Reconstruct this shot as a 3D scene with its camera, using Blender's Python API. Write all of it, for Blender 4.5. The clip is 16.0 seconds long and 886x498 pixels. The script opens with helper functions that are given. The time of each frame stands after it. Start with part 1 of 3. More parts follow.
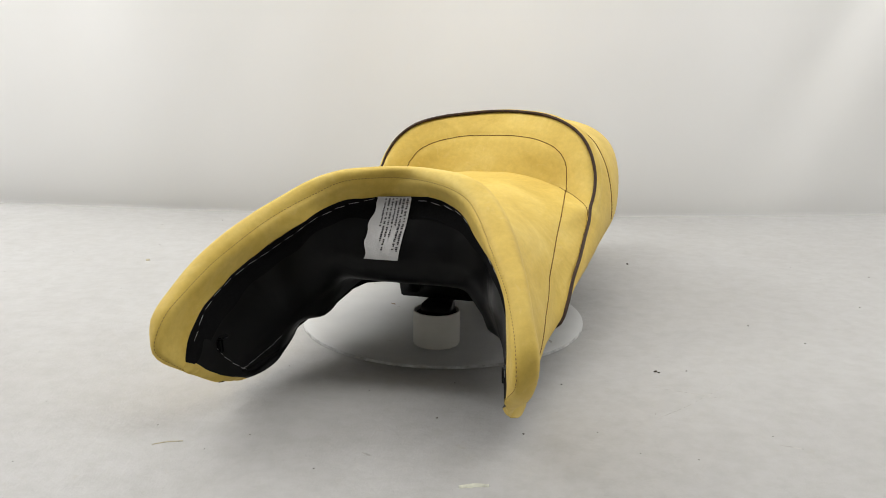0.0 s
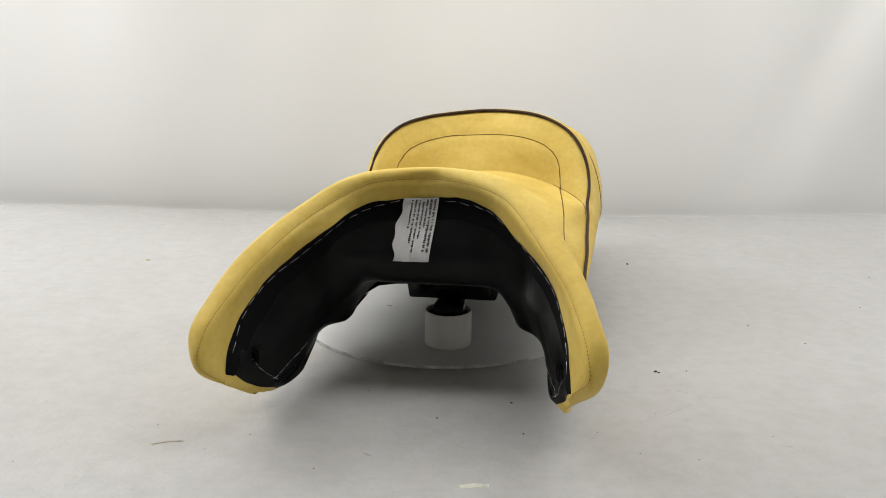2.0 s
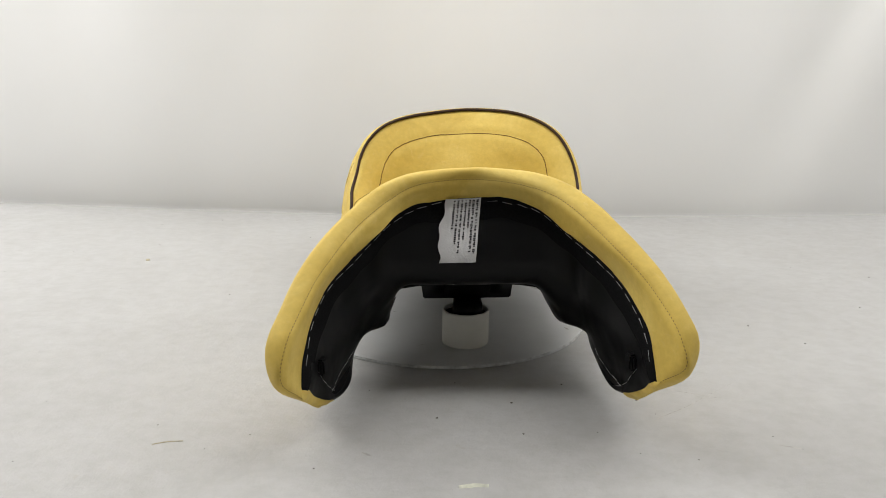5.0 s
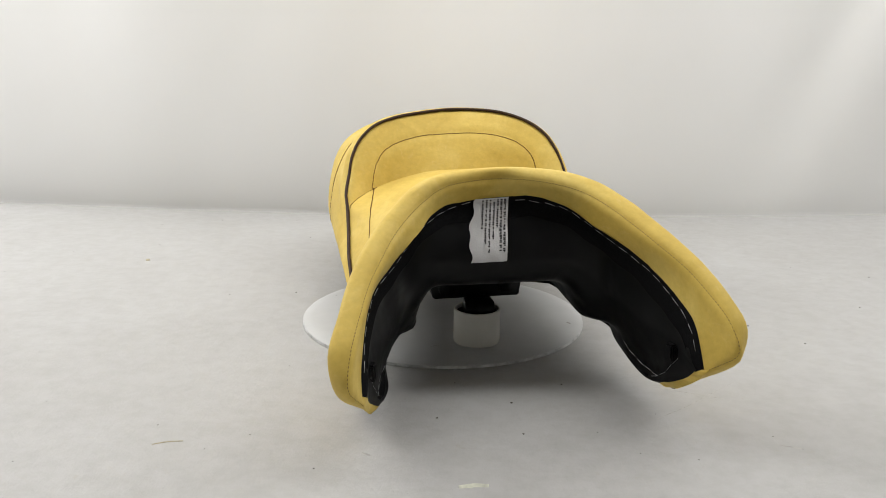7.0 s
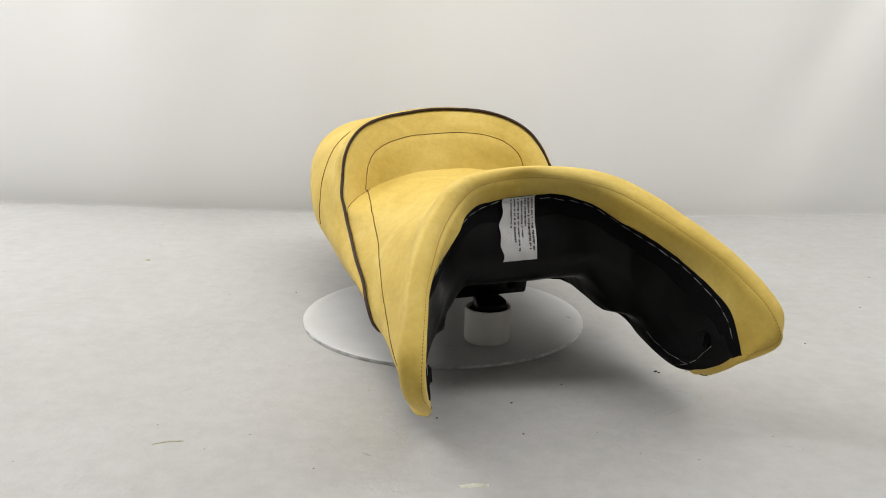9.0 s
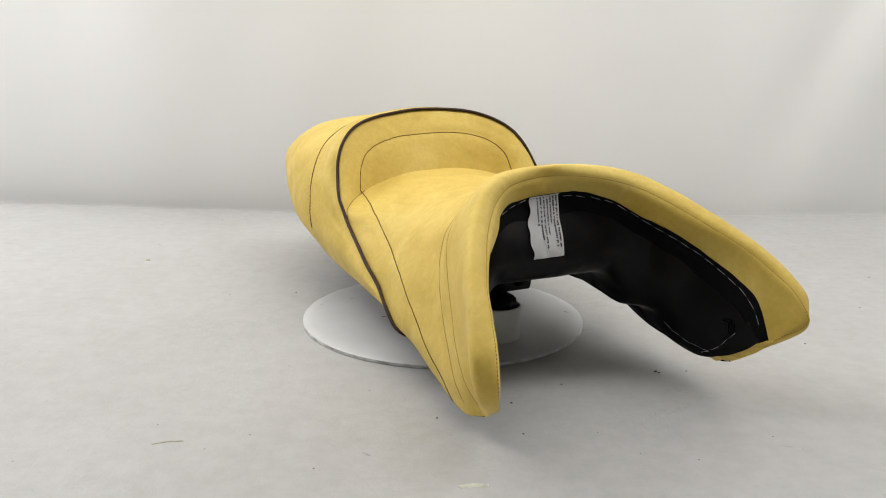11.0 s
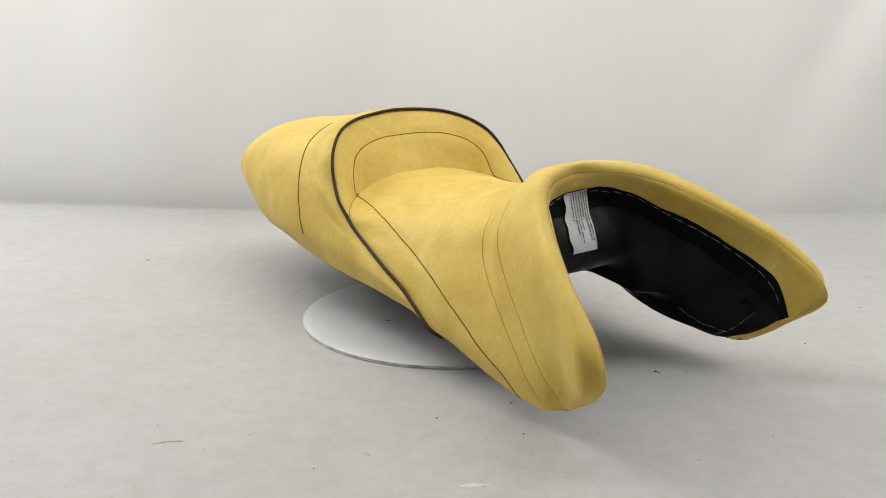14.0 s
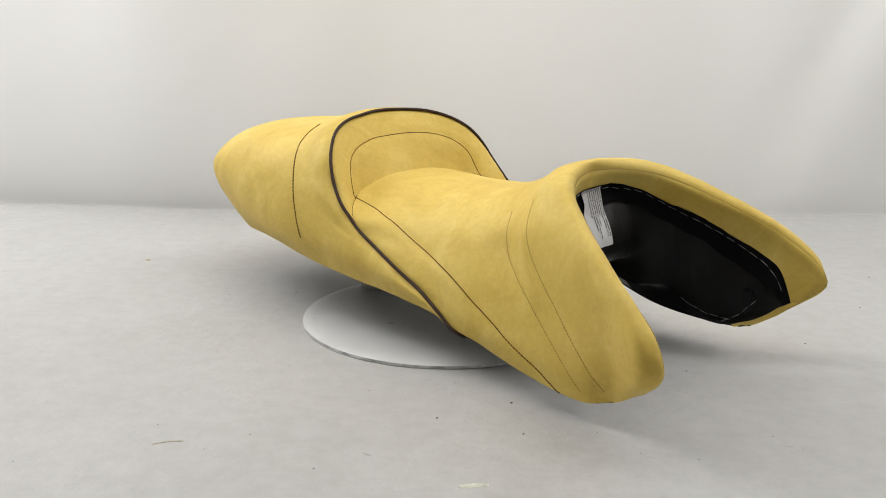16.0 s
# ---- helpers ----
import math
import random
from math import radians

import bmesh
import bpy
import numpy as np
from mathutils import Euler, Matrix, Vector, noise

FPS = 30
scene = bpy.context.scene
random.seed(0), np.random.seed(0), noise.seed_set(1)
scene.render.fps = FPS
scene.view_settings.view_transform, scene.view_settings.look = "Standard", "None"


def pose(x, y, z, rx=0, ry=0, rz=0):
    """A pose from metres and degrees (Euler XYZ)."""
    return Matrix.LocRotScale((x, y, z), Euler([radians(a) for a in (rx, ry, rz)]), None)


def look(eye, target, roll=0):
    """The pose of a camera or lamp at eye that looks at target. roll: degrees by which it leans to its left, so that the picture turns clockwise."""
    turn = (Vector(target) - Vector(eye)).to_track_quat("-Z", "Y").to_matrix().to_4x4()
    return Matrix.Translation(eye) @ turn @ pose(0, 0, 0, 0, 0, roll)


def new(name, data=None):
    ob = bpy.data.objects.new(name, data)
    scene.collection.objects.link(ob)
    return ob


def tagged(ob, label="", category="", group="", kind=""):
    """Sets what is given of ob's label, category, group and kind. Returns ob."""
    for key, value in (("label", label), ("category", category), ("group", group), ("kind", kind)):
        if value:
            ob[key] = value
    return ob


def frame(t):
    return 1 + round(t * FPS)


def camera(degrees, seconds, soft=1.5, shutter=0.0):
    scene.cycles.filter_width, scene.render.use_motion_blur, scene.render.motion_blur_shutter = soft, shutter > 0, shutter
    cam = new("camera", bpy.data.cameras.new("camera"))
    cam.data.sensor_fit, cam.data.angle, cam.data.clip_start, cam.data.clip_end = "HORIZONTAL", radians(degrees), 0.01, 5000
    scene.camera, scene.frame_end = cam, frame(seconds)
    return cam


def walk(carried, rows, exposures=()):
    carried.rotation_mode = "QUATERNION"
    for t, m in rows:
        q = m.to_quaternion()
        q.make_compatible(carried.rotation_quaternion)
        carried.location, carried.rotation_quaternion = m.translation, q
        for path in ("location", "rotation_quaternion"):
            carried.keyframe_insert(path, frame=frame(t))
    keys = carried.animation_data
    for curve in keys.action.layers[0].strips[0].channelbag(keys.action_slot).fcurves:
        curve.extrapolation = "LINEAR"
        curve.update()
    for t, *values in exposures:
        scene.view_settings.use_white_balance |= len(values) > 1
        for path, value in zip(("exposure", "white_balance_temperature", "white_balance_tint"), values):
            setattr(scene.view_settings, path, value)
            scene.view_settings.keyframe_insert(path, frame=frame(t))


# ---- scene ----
cam = camera(57.03, 16.0, soft=0.9)

# ---- camera: stands still on a stand in front of the turntable ----
EYE = (0.0, -1.1162, 0.3725)
AIM = (-0.00102, -1.1162 + 0.97106, 0.3725 - 0.23885)
walk(cam, [(0.0, look(EYE, AIM, 0.73)), (16.0, look(EYE, AIM, 0.73))], [(0.0, -0.03), (8.0, -0.05), (16.0, -0.12)])

# ---- light: unseen lamps at both sides and overhead, in an added room shell ----
FLOOR_Z = -0.0035
world = bpy.data.worlds.new("world")
scene.world = world
world.use_nodes = True
world.node_tree.nodes["Background"].inputs[0].default_value = (0.9, 0.95, 1.0, 1)
world.node_tree.nodes["Background"].inputs[1].default_value = 0.05


def area_lamp(name, eye, target, sx, sy, watts, colour):
    d = bpy.data.lights.new(name, "AREA")
    d.shape, d.size, d.size_y, d.energy, d.color = "RECTANGLE", sx, sy, watts, colour
    ob = new(name, d)
    ob.matrix_world = look(eye, target)
    return ob


area_lamp("softbox_left", (-1.7, 0.5, 1.5), (-0.15, 0.3, 0.1), 0.95, 1.1, 25.5, (1.0, 0.985, 0.965))
area_lamp("softbox_right", (1.85, 0.3, 1.6), (0.05, 0.35, 0.25), 1.1, 1.3, 11.8, (1.0, 0.98, 0.955))
# Added overhead lamp, unseen; it is aimed to brighten the backdrop.
area_lamp("backdrop_fill", (0.1, -0.12, 2.3), (0.1, 0.72, 0.5), 3.4, 0.7, 47.5, (1.0, 0.985, 0.965))


# ---- materials ----
def material(name, rough=0.6, metal=0.0):
    m = bpy.data.materials.new(name)
    m.use_nodes = True
    b = m.node_tree.nodes["Principled BSDF"]
    b.inputs["Roughness"].default_value, b.inputs["Metallic"].default_value = rough, metal
    return m, m.node_tree.nodes, m.node_tree.links, b


def noise_tex(nodes, links, scale, detail=4.0, rough=0.55, distort=0.0, stretch=None):
    co = nodes.new("ShaderNodeTexCoord")
    n = nodes.new("ShaderNodeTexNoise")
    n.inputs["Scale"].default_value, n.inputs["Detail"].default_value = scale, detail
    n.inputs["Roughness"].default_value, n.inputs["Distortion"].default_value = rough, distort
    if stretch:
        mp = nodes.new("ShaderNodeMapping")
        mp.inputs["Scale"].default_value = stretch
        links.new(co.outputs["Object"], mp.inputs["Vector"])
        links.new(mp.outputs["Vector"], n.inputs["Vector"])
    else:
        links.new(co.outputs["Object"], n.inputs["Vector"])
    return n


def ramp(nodes, links, src, stops):
    r = nodes.new("ShaderNodeValToRGB")
    while len(r.color_ramp.elements) < len(stops):
        r.color_ramp.elements.new(0.5)
    for e, (p, c) in zip(r.color_ramp.elements, stops):
        e.position, e.color = p, (*c, 1)
    links.new(src, r.inputs["Fac"])
    return r


def mix(nodes, links, a, b, fac, mode="MIX"):
    x = nodes.new("ShaderNodeMix")
    x.data_type, x.blend_type = "RGBA", mode
    for sock, v in ((x.inputs["Factor"], fac), (x.inputs["A"], a), (x.inputs["B"], b)):
        if isinstance(v, bpy.types.NodeSocket):
            links.new(v, sock)
        else:
            sock.default_value = v if isinstance(v, float) else (*v, 1)
    return x.outputs["Result"]


def bump(nodes, links, bsdf, height, strength, distance):
    b = nodes.new("ShaderNodeBump")
    b.inputs["Strength"].default_value, b.inputs["Distance"].default_value = strength, distance
    links.new(height, b.inputs["Height"])
    links.new(b.outputs["Normal"], bsdf.inputs["Normal"])


def simple(name, colour, rough=0.6, metal=0.0, vary=0.12, scale=40.0, relief=0.0005):
    m, nodes, links, b = material(name, rough, metal)
    n = noise_tex(nodes, links, scale)
    lo, hi = [max(0.0, c * (1 - vary)) for c in colour], [min(1.0, c * (1 + vary)) for c in colour]
    links.new(ramp(nodes, links, n.outputs["Fac"], ((0.3, lo), (0.7, hi))).outputs["Color"], b.inputs["Base Color"])
    fine = noise_tex(nodes, links, scale * 8)
    bump(nodes, links, b, fine.outputs["Fac"], 0.3, relief)
    return m


def leather():
    m, nodes, links, b = material("yellow_nubuck", 0.62)
    big = noise_tex(nodes, links, 14.0, 5.0, 0.6, 0.6)
    fine = noise_tex(nodes, links, 160.0, 4.0, 0.6)
    base = ramp(nodes, links, big.outputs["Fac"], ((0.3, (0.615, 0.425, 0.074)), (0.5, (0.70, 0.502, 0.102)), (0.7, (0.775, 0.587, 0.157))))
    tint = ramp(nodes, links, fine.outputs["Fac"], ((0.25, (0.88, 0.87, 0.84)), (0.75, (1.0, 1.0, 1.0))))
    col = mix(nodes, links, base.outputs["Color"], tint.outputs["Color"], 1.0, "MULTIPLY")
    scuff = noise_tex(nodes, links, 55.0, 6.0, 0.7, 1.5, (1.0, 0.35, 1.0))
    sc = ramp(nodes, links, scuff.outputs["Fac"], ((0.58, (0, 0, 0)), (0.78, (0.3, 0.3, 0.3))))
    links.new(mix(nodes, links, col, (0.80, 0.62, 0.28), sc.outputs["Color"]), b.inputs["Base Color"])
    b.inputs["Specular IOR Level"].default_value = 0.35
    b.inputs["Sheen Weight"].default_value = 0.15
    b.inputs["Sheen Tint"].default_value = (1.0, 0.85, 0.5, 1)
    grain = noise_tex(nodes, links, 420.0, 3.0, 0.6)
    soft = noise_tex(nodes, links, 26.0, 3.0, 0.5)
    add = nodes.new("ShaderNodeMath")
    add.operation = "MULTIPLY_ADD"
    add.inputs[1].default_value = 4.0
    links.new(soft.outputs["Fac"], add.inputs[0])
    links.new(grain.outputs["Fac"], add.inputs[2])
    bump(nodes, links, b, add.outputs["Value"], 0.28, 0.0006)
    return m


def floor_paint():
    m, nodes, links, b = material("white_floor", 0.5)
    big = noise_tex(nodes, links, 2.2, 5.0, 0.6, 0.4)
    base = ramp(nodes, links, big.outputs["Fac"], ((0.3, (0.412, 0.408, 0.398)), (0.7, (0.476, 0.476, 0.471))))
    mid = noise_tex(nodes, links, 40.0, 9.0, 0.75)
    t = ramp(nodes, links, mid.outputs["Fac"], ((0.3, (0.87, 0.865, 0.85)), (0.6, (1, 1, 1))))
    col = mix(nodes, links, base.outputs["Color"], t.outputs["Color"], 1.0, "MULTIPLY")
    # faint warm-grey wear streaks
    wear = noise_tex(nodes, links, 9.0, 8.0, 0.75, 2.0, (0.35, 1.6, 1.0))
    w = ramp(nodes, links, wear.outputs["Fac"], ((0.62, (0, 0, 0)), (0.8, (0.35, 0.35, 0.35))))
    col = mix(nodes, links, col, (0.48, 0.46, 0.42), w.outputs["Color"])
    links.new(col, b.inputs["Base Color"])
    fine = noise_tex(nodes, links, 110.0, 6.0, 0.7)
    bump(nodes, links, b, fine.outputs["Fac"], 0.6, 0.0016)
    pits = noise_tex(nodes, links, 75.0, 3.0, 0.8, 1.0)
    p = ramp(nodes, links, pits.outputs["Fac"], ((0.64, (0, 0, 0)), (0.72, (0.5, 0.5, 0.5))))
    links.new(mix(nodes, links, col, (0.40, 0.38, 0.34), p.outputs["Color"]), b.inputs["Base Color"])
    return m


def backdrop_cloth():
    m, nodes, links, b = material("backdrop_cloth", 0.8)
    big = noise_tex(nodes, links, 1.6, 3.0, 0.5, 0.3)
    base = ramp(nodes, links, big.outputs["Fac"], ((0.3, (0.84, 0.84, 0.825)), (0.7, (0.88, 0.88, 0.875))))
    fine = noise_tex(nodes, links, 300.0)
    links.new(base.outputs["Color"], b.inputs["Base Color"])
    bump(nodes, links, b, fine.outputs["Fac"], 0.1, 0.0005)
    return m


def moulded():
    """Black moulded plastic with a soft, uneven sheen."""
    m, nodes, links, b = material("black_plastic", 0.36)
    n = noise_tex(nodes, links, 30.0, 4.0)
    links.new(ramp(nodes, links, n.outputs["Fac"], ((0.3, (0.002, 0.0021, 0.0024)), (0.7, (0.0042, 0.0043, 0.0048)))).outputs["Color"], b.inputs["Base Color"])
    r = ramp(nodes, links, n.outputs["Fac"], ((0.3, (0.3, 0.3, 0.3)), (0.7, (0.46, 0.46, 0.46))))
    links.new(r.outputs["Color"], b.inputs["Roughness"])
    wave = noise_tex(nodes, links, 22.0, 2.0, 0.4, 0.5)
    bump(nodes, links, b, wave.outputs["Fac"], 0.5, 0.006)
    return m


LEATHER = leather()
FLOOR = floor_paint()
CLOTH = backdrop_cloth()
PIPING = simple("brown_piping", (0.05, 0.029, 0.02), 0.65, vary=0.25, scale=200)
THREAD = simple("brown_thread", (0.13, 0.062, 0.018), 0.8, vary=0.2, scale=300)
GOLD_THREAD = simple("tan_thread", (0.33, 0.205, 0.05), 0.8, vary=0.2, scale=300)
PLASTIC = moulded()
FELT = simple("black_cloth", (0.0062, 0.0062, 0.007), 0.95, vary=0.3, scale=400, relief=0.001)
PAPER = simple("label_paper", (0.62, 0.62, 0.63), 0.4, vary=0.06, scale=60, relief=0.0015)
INK = simple("label_ink", (0.035, 0.035, 0.04), 0.7)
STEEL = simple("staple_steel", (0.55, 0.56, 0.57), 0.4, 0.4)
for m, spec in ((PLASTIC, 0.2), (FELT, 0.1), (PIPING, 0.2), (THREAD, 0.1)):
    m.node_tree.nodes["Principled BSDF"].inputs["Specular IOR Level"].default_value = spec
FAINT_THREAD = simple("faint_tan_thread", (0.36, 0.22, 0.05), 0.8, vary=0.2, scale=300)
CARD = simple("white_card", (0.66, 0.65, 0.60), 0.7, vary=0.05, scale=30)
DISC = simple("white_board", (0.57, 0.577, 0.575), 0.5, vary=0.08, scale=9, relief=0.0006)
DISC_EDGE = simple("board_edge", (0.6, 0.61, 0.6), 0.55, vary=0.35, scale=60, relief=0.002)
BOUNCE_SHELL = simple("bounce_shell", (0.62, 0.615, 0.60), 0.85, vary=0.04, scale=3)
RUST = simple("brown_rub", (0.33, 0.26, 0.21), 0.8, vary=0.3, scale=200)
PALE = simple("pale_scrap", (0.62, 0.63, 0.53), 0.8, vary=0.2, scale=150)
CRUMB = simple("brown_crumb", (0.06, 0.045, 0.03), 0.9, vary=0.4, scale=200)
STRAW = simple("straw", (0.42, 0.38, 0.27), 0.9, vary=0.3, scale=200)
SCRATCH = simple("grey_scratch", (0.42, 0.41, 0.39), 0.8, vary=0.3, scale=200)


# ---- mesh helpers ----
def mesh_ob(name, verts, faces, mat, parent=None, label="", smooth=True):
    me = bpy.data.meshes.new(name)
    me.from_pydata([tuple(map(float, v)) for v in verts], [], faces)
    me.validate()
    me.update()
    if smooth:
        me.polygons.foreach_set("use_smooth", [True] * len(me.polygons))
    me.materials.append(mat)
    ob = new(name, me)
    if parent:
        ob.parent = parent
    if label:
        tagged(ob, label)
    return ob


def part(name, bm, mat, parent=None, label="", smooth=True):
    me = bpy.data.meshes.new(name)
    bm.to_mesh(me)
    bm.free()
    if smooth:
        me.polygons.foreach_set("use_smooth", [True] * len(me.polygons))
    me.materials.append(mat)
    ob = new(name, me)
    if parent:
        ob.parent = parent
    if label:
        tagged(ob, label)
    return ob


def spline(points, n, closed=False):
    """n points, evenly spread by length, on a smooth curve through the control points."""
    p = np.array(points, float)
    q = np.vstack([p[-1:], p, p[:2]]) if closed else np.vstack([2 * p[0] - p[1], p, 2 * p[-1] - p[-2]])
    t = np.linspace(0, 1, 24, endpoint=False)[:, None]
    out = []
    for i in range(1, len(q) - 2):
        a, b, c, d = q[i - 1], q[i], q[i + 1], q[i + 2]
        k0, k1, k2 = [max(1e-6, np.linalg.norm(v)) ** 0.5 for v in (b - a, c - b, d - c)]
        m1 = k1 * ((b - a) / k0 - (c - a) / (k0 + k1) + (c - b) / k1)
        m2 = k1 * ((c - b) / k1 - (d - b) / (k1 + k2) + (d - c) / k2)
        out.append((2 * t**3 - 3 * t**2 + 1) * b + (t**3 - 2 * t**2 + t) * m1 + (3 * t**2 - 2 * t**3) * c + (t**3 - t**2) * m2)
    dense = np.vstack(out + [q[-2:-1]])
    s = np.concatenate([[0], np.cumsum(np.linalg.norm(np.diff(dense, axis=0), axis=1))])
    w = np.linspace(0, s[-1], n)
    return np.stack([np.interp(w, s, dense[:, k]) for k in range(3)], 1)


HALF = 56


def arch(one, other=None):
    """A whole arch from its halves, each from the middle plane to the hem of its side; one half alone is mirrored."""
    one = np.array(one, float)
    other = one * (-1, 1, 1) if other is None else np.array(other, float)
    both = spline(np.vstack([other[:0:-1], one]), 8 * HALF + 1)
    mid = int(np.argmin(np.linalg.norm(both - one[0], axis=1)))
    sides = []
    for q in (both[mid::-1], both[mid:]):
        d = np.concatenate([[0], np.cumsum(np.linalg.norm(np.diff(q, axis=0), axis=1))])
        w = np.linspace(0, d[-1], HALF + 1)
        sides.append(np.stack([np.interp(w, d, q[:, k]) for k in range(3)], 1))
    return np.vstack([sides[0][:0:-1], sides[1]])


def loft(arches, steps):
    """Rows of a smooth skin through the arches."""
    a = np.array(arches)
    ext = np.concatenate([2 * a[:1] - a[1:2], a, 2 * a[-1:] - a[-2:-1]])
    t = np.linspace(0, 1, steps, endpoint=False)
    rows = []
    for i in range(1, len(ext) - 2):
        p0, p1, p2, p3 = ext[i - 1], ext[i], ext[i + 1], ext[i + 2]
        k0, k1, k2 = [np.maximum(1e-4, np.linalg.norm(v, axis=1, keepdims=True)) ** 0.5 for v in (p1 - p0, p2 - p1, p3 - p2)]
        m1 = k1 * ((p1 - p0) / k0 - (p2 - p0) / (k0 + k1) + (p2 - p1) / k1)
        m2 = k1 * ((p2 - p1) / k1 - (p3 - p1) / (k1 + k2) + (p3 - p2) / k2)
        for u in t:
            rows.append((2 * u**3 - 3 * u**2 + 1) * p1 + (u**3 - 2 * u**2 + u) * m1 + (3 * u**2 - 2 * u**3) * p2 + (u**3 - u**2) * m2)
    rows.append(ext[-2])
    return np.array(rows)


def skin(name, rows, mat, parent, label="", tuck=0.0):
    """A sheet from rows of points; tuck turns its two long hems inward."""
    if tuck:
        lo, hi = rows[:, :1].copy(), rows[:, -1:].copy()
        l2, h2 = lo.copy(), hi.copy()
        l2 += (tuck, 0, 0.002)
        h2 += (-tuck, 0, 0.002)
        lm, hm = lo + (tuck * 0.35, 0, -0.0008), hi + (-tuck * 0.35, 0, -0.0008)
        rows = np.concatenate([l2, lm, rows, hm, h2], axis=1)
    n, m = rows.shape[:2]
    faces = [(i * m + j, i * m + j + 1, (i + 1) * m + j + 1, (i + 1) * m + j) for i in range(n - 1) for j in range(m - 1)]
    return mesh_ob(name, rows.reshape(-1, 3), faces, mat, parent, label)


def tube(name, path, radius, mat, parent, label="", sides=8, closed=False):
    p = np.array(path, float)
    n = len(p)
    tang = np.gradient(p, axis=0)
    tang /= np.maximum(1e-9, np.linalg.norm(tang, axis=1, keepdims=True))
    verts, ref = [], np.array((0.13, 0.21, 0.97))
    a = np.cross(tang[0], ref)
    for i in range(n):
        a = a - tang[i] * np.dot(a, tang[i])
        a /= max(1e-9, np.linalg.norm(a))
        b = np.cross(tang[i], a)
        for k in range(sides):
            w = 2 * math.pi * k / sides
            verts.append(p[i] + radius * (math.cos(w) * a + math.sin(w) * b))
    faces = [(i * sides + k, i * sides + (k + 1) % sides, (i + 1) * sides + (k + 1) % sides, (i + 1) * sides + k) for i in range(n - 1) for k in range(sides)]
    faces += [tuple(range(sides))[::-1], tuple((n - 1) * sides + k for k in range(sides))]
    return mesh_ob(name, verts, faces, mat, parent, label)


def lathe(name, profile, mat, parent=None, label="", sides=96):
    """A turned body round the z axis from (radius, height) pairs."""
    verts, faces, m = [], [], len(profile)
    for k in range(sides):
        w = 2 * math.pi * k / sides
        verts += [(r * math.cos(w), r * math.sin(w), z) for r, z in profile]
    for k in range(sides):
        k2 = (k + 1) % sides
        faces += [(k * m + j, k2 * m + j, k2 * m + j + 1, k * m + j + 1) for j in range(m - 1)]
    return mesh_ob(name, verts, faces, mat, parent, label)


# ---- the set: floor, hanging backdrop, room shell ----
def sheet(name, fn, xs, ys, mat):
    verts = [fn(x, y) for y in ys for x in xs]
    m = len(xs)
    faces = [(j * m + i, j * m + i + 1, (j + 1) * m + i + 1, (j + 1) * m + i) for j in range(len(ys) - 1) for i in range(m - 1)]
    return mesh_ob(name, verts, faces, mat)


def floor_point(x, y):
    r = math.hypot(x, y)
    z = FLOOR_Z + 0.0009 * noise.noise((x * 5, y * 5, 0)) * min(1, max(0, (r - 0.21) * 8))
    return x, y, z


tagged(sheet("floor", floor_point, np.linspace(-3, 3, 150), np.linspace(-3.4, 1.6, 125), FLOOR), "worn white painted floor with scuffs and crumbs", "floor", kind="structure")


def backdrop_point(x, z):
    # shallow hanging folds, one deeper pleat at each side
    y = 0.728 + 0.085 * abs(x) ** 1.6
    fold = 0.010 * math.sin(3.1 * x + 0.8) + 0.006 * math.sin(7.7 * x + 2.0 + 0.6 * z) + 0.0022 * math.sin(19 * x + 4.0 * z) * noise.noise((x * 2.0, z, 9.0)) + 0.02 * noise.noise((x * 1.7, z * 0.5, 3.0))
    fold += 0.018 * math.exp(-(((x + 1.16) / 0.05) ** 2)) - 0.012 * math.exp(-(((x - 0.95) / 0.09) ** 2)) + 0.010 * math.exp(-(((x - 1.12 - 0.06 * z) / 0.05) ** 2))
    fold += 0.013 * math.exp(-(((x - 0.70 - 0.46 * z) / 0.075) ** 2)) - 0.010 * math.exp(-(((x - 0.86 - 0.46 * z) / 0.09) ** 2))
    fold += 0.014 * math.exp(-(((x + 0.78 + 0.1 * z) / 0.10) ** 2)) - 0.010 * math.exp(-(((x + 0.35 - 0.25 * z) / 0.12) ** 2))
    belly = -0.032 * (1 - math.exp(-max(0, z) / 0.09)) * (1.0 if x < 0.3 else max(0.55, 1.3 - x))
    # the hem lifts a little off the floor on one side
    lift = 0.0012 * min(1, max(0, (0.25 - x) / 0.6)) * math.exp(-max(0, z - FLOOR_Z) / 0.06)
    return x, y + belly + fold * min(1, max(0, z) / 0.5 + 0.05) + 0.05 * z, z + lift


back = sheet("backdrop", backdrop_point, np.linspace(-2.6, 2.6, 260), FLOOR_Z - 0.003 + 2.3 * np.linspace(0, 1, 90) ** 1.7, CLOTH)
tagged(back, "hanging white backdrop sheet with soft folds", "backdrop", kind="structure")


def slab(name, lo, hi, mat, label, category):
    bm = bmesh.new()
    bmesh.ops.create_cube(bm, size=1)
    for v in bm.verts:
        v.co = [l + (c + 0.5) * (h - l) for c, l, h in zip(v.co, lo, hi)]
    return tagged(part(name, bm, mat, None, smooth=False), label, category, kind="structure")


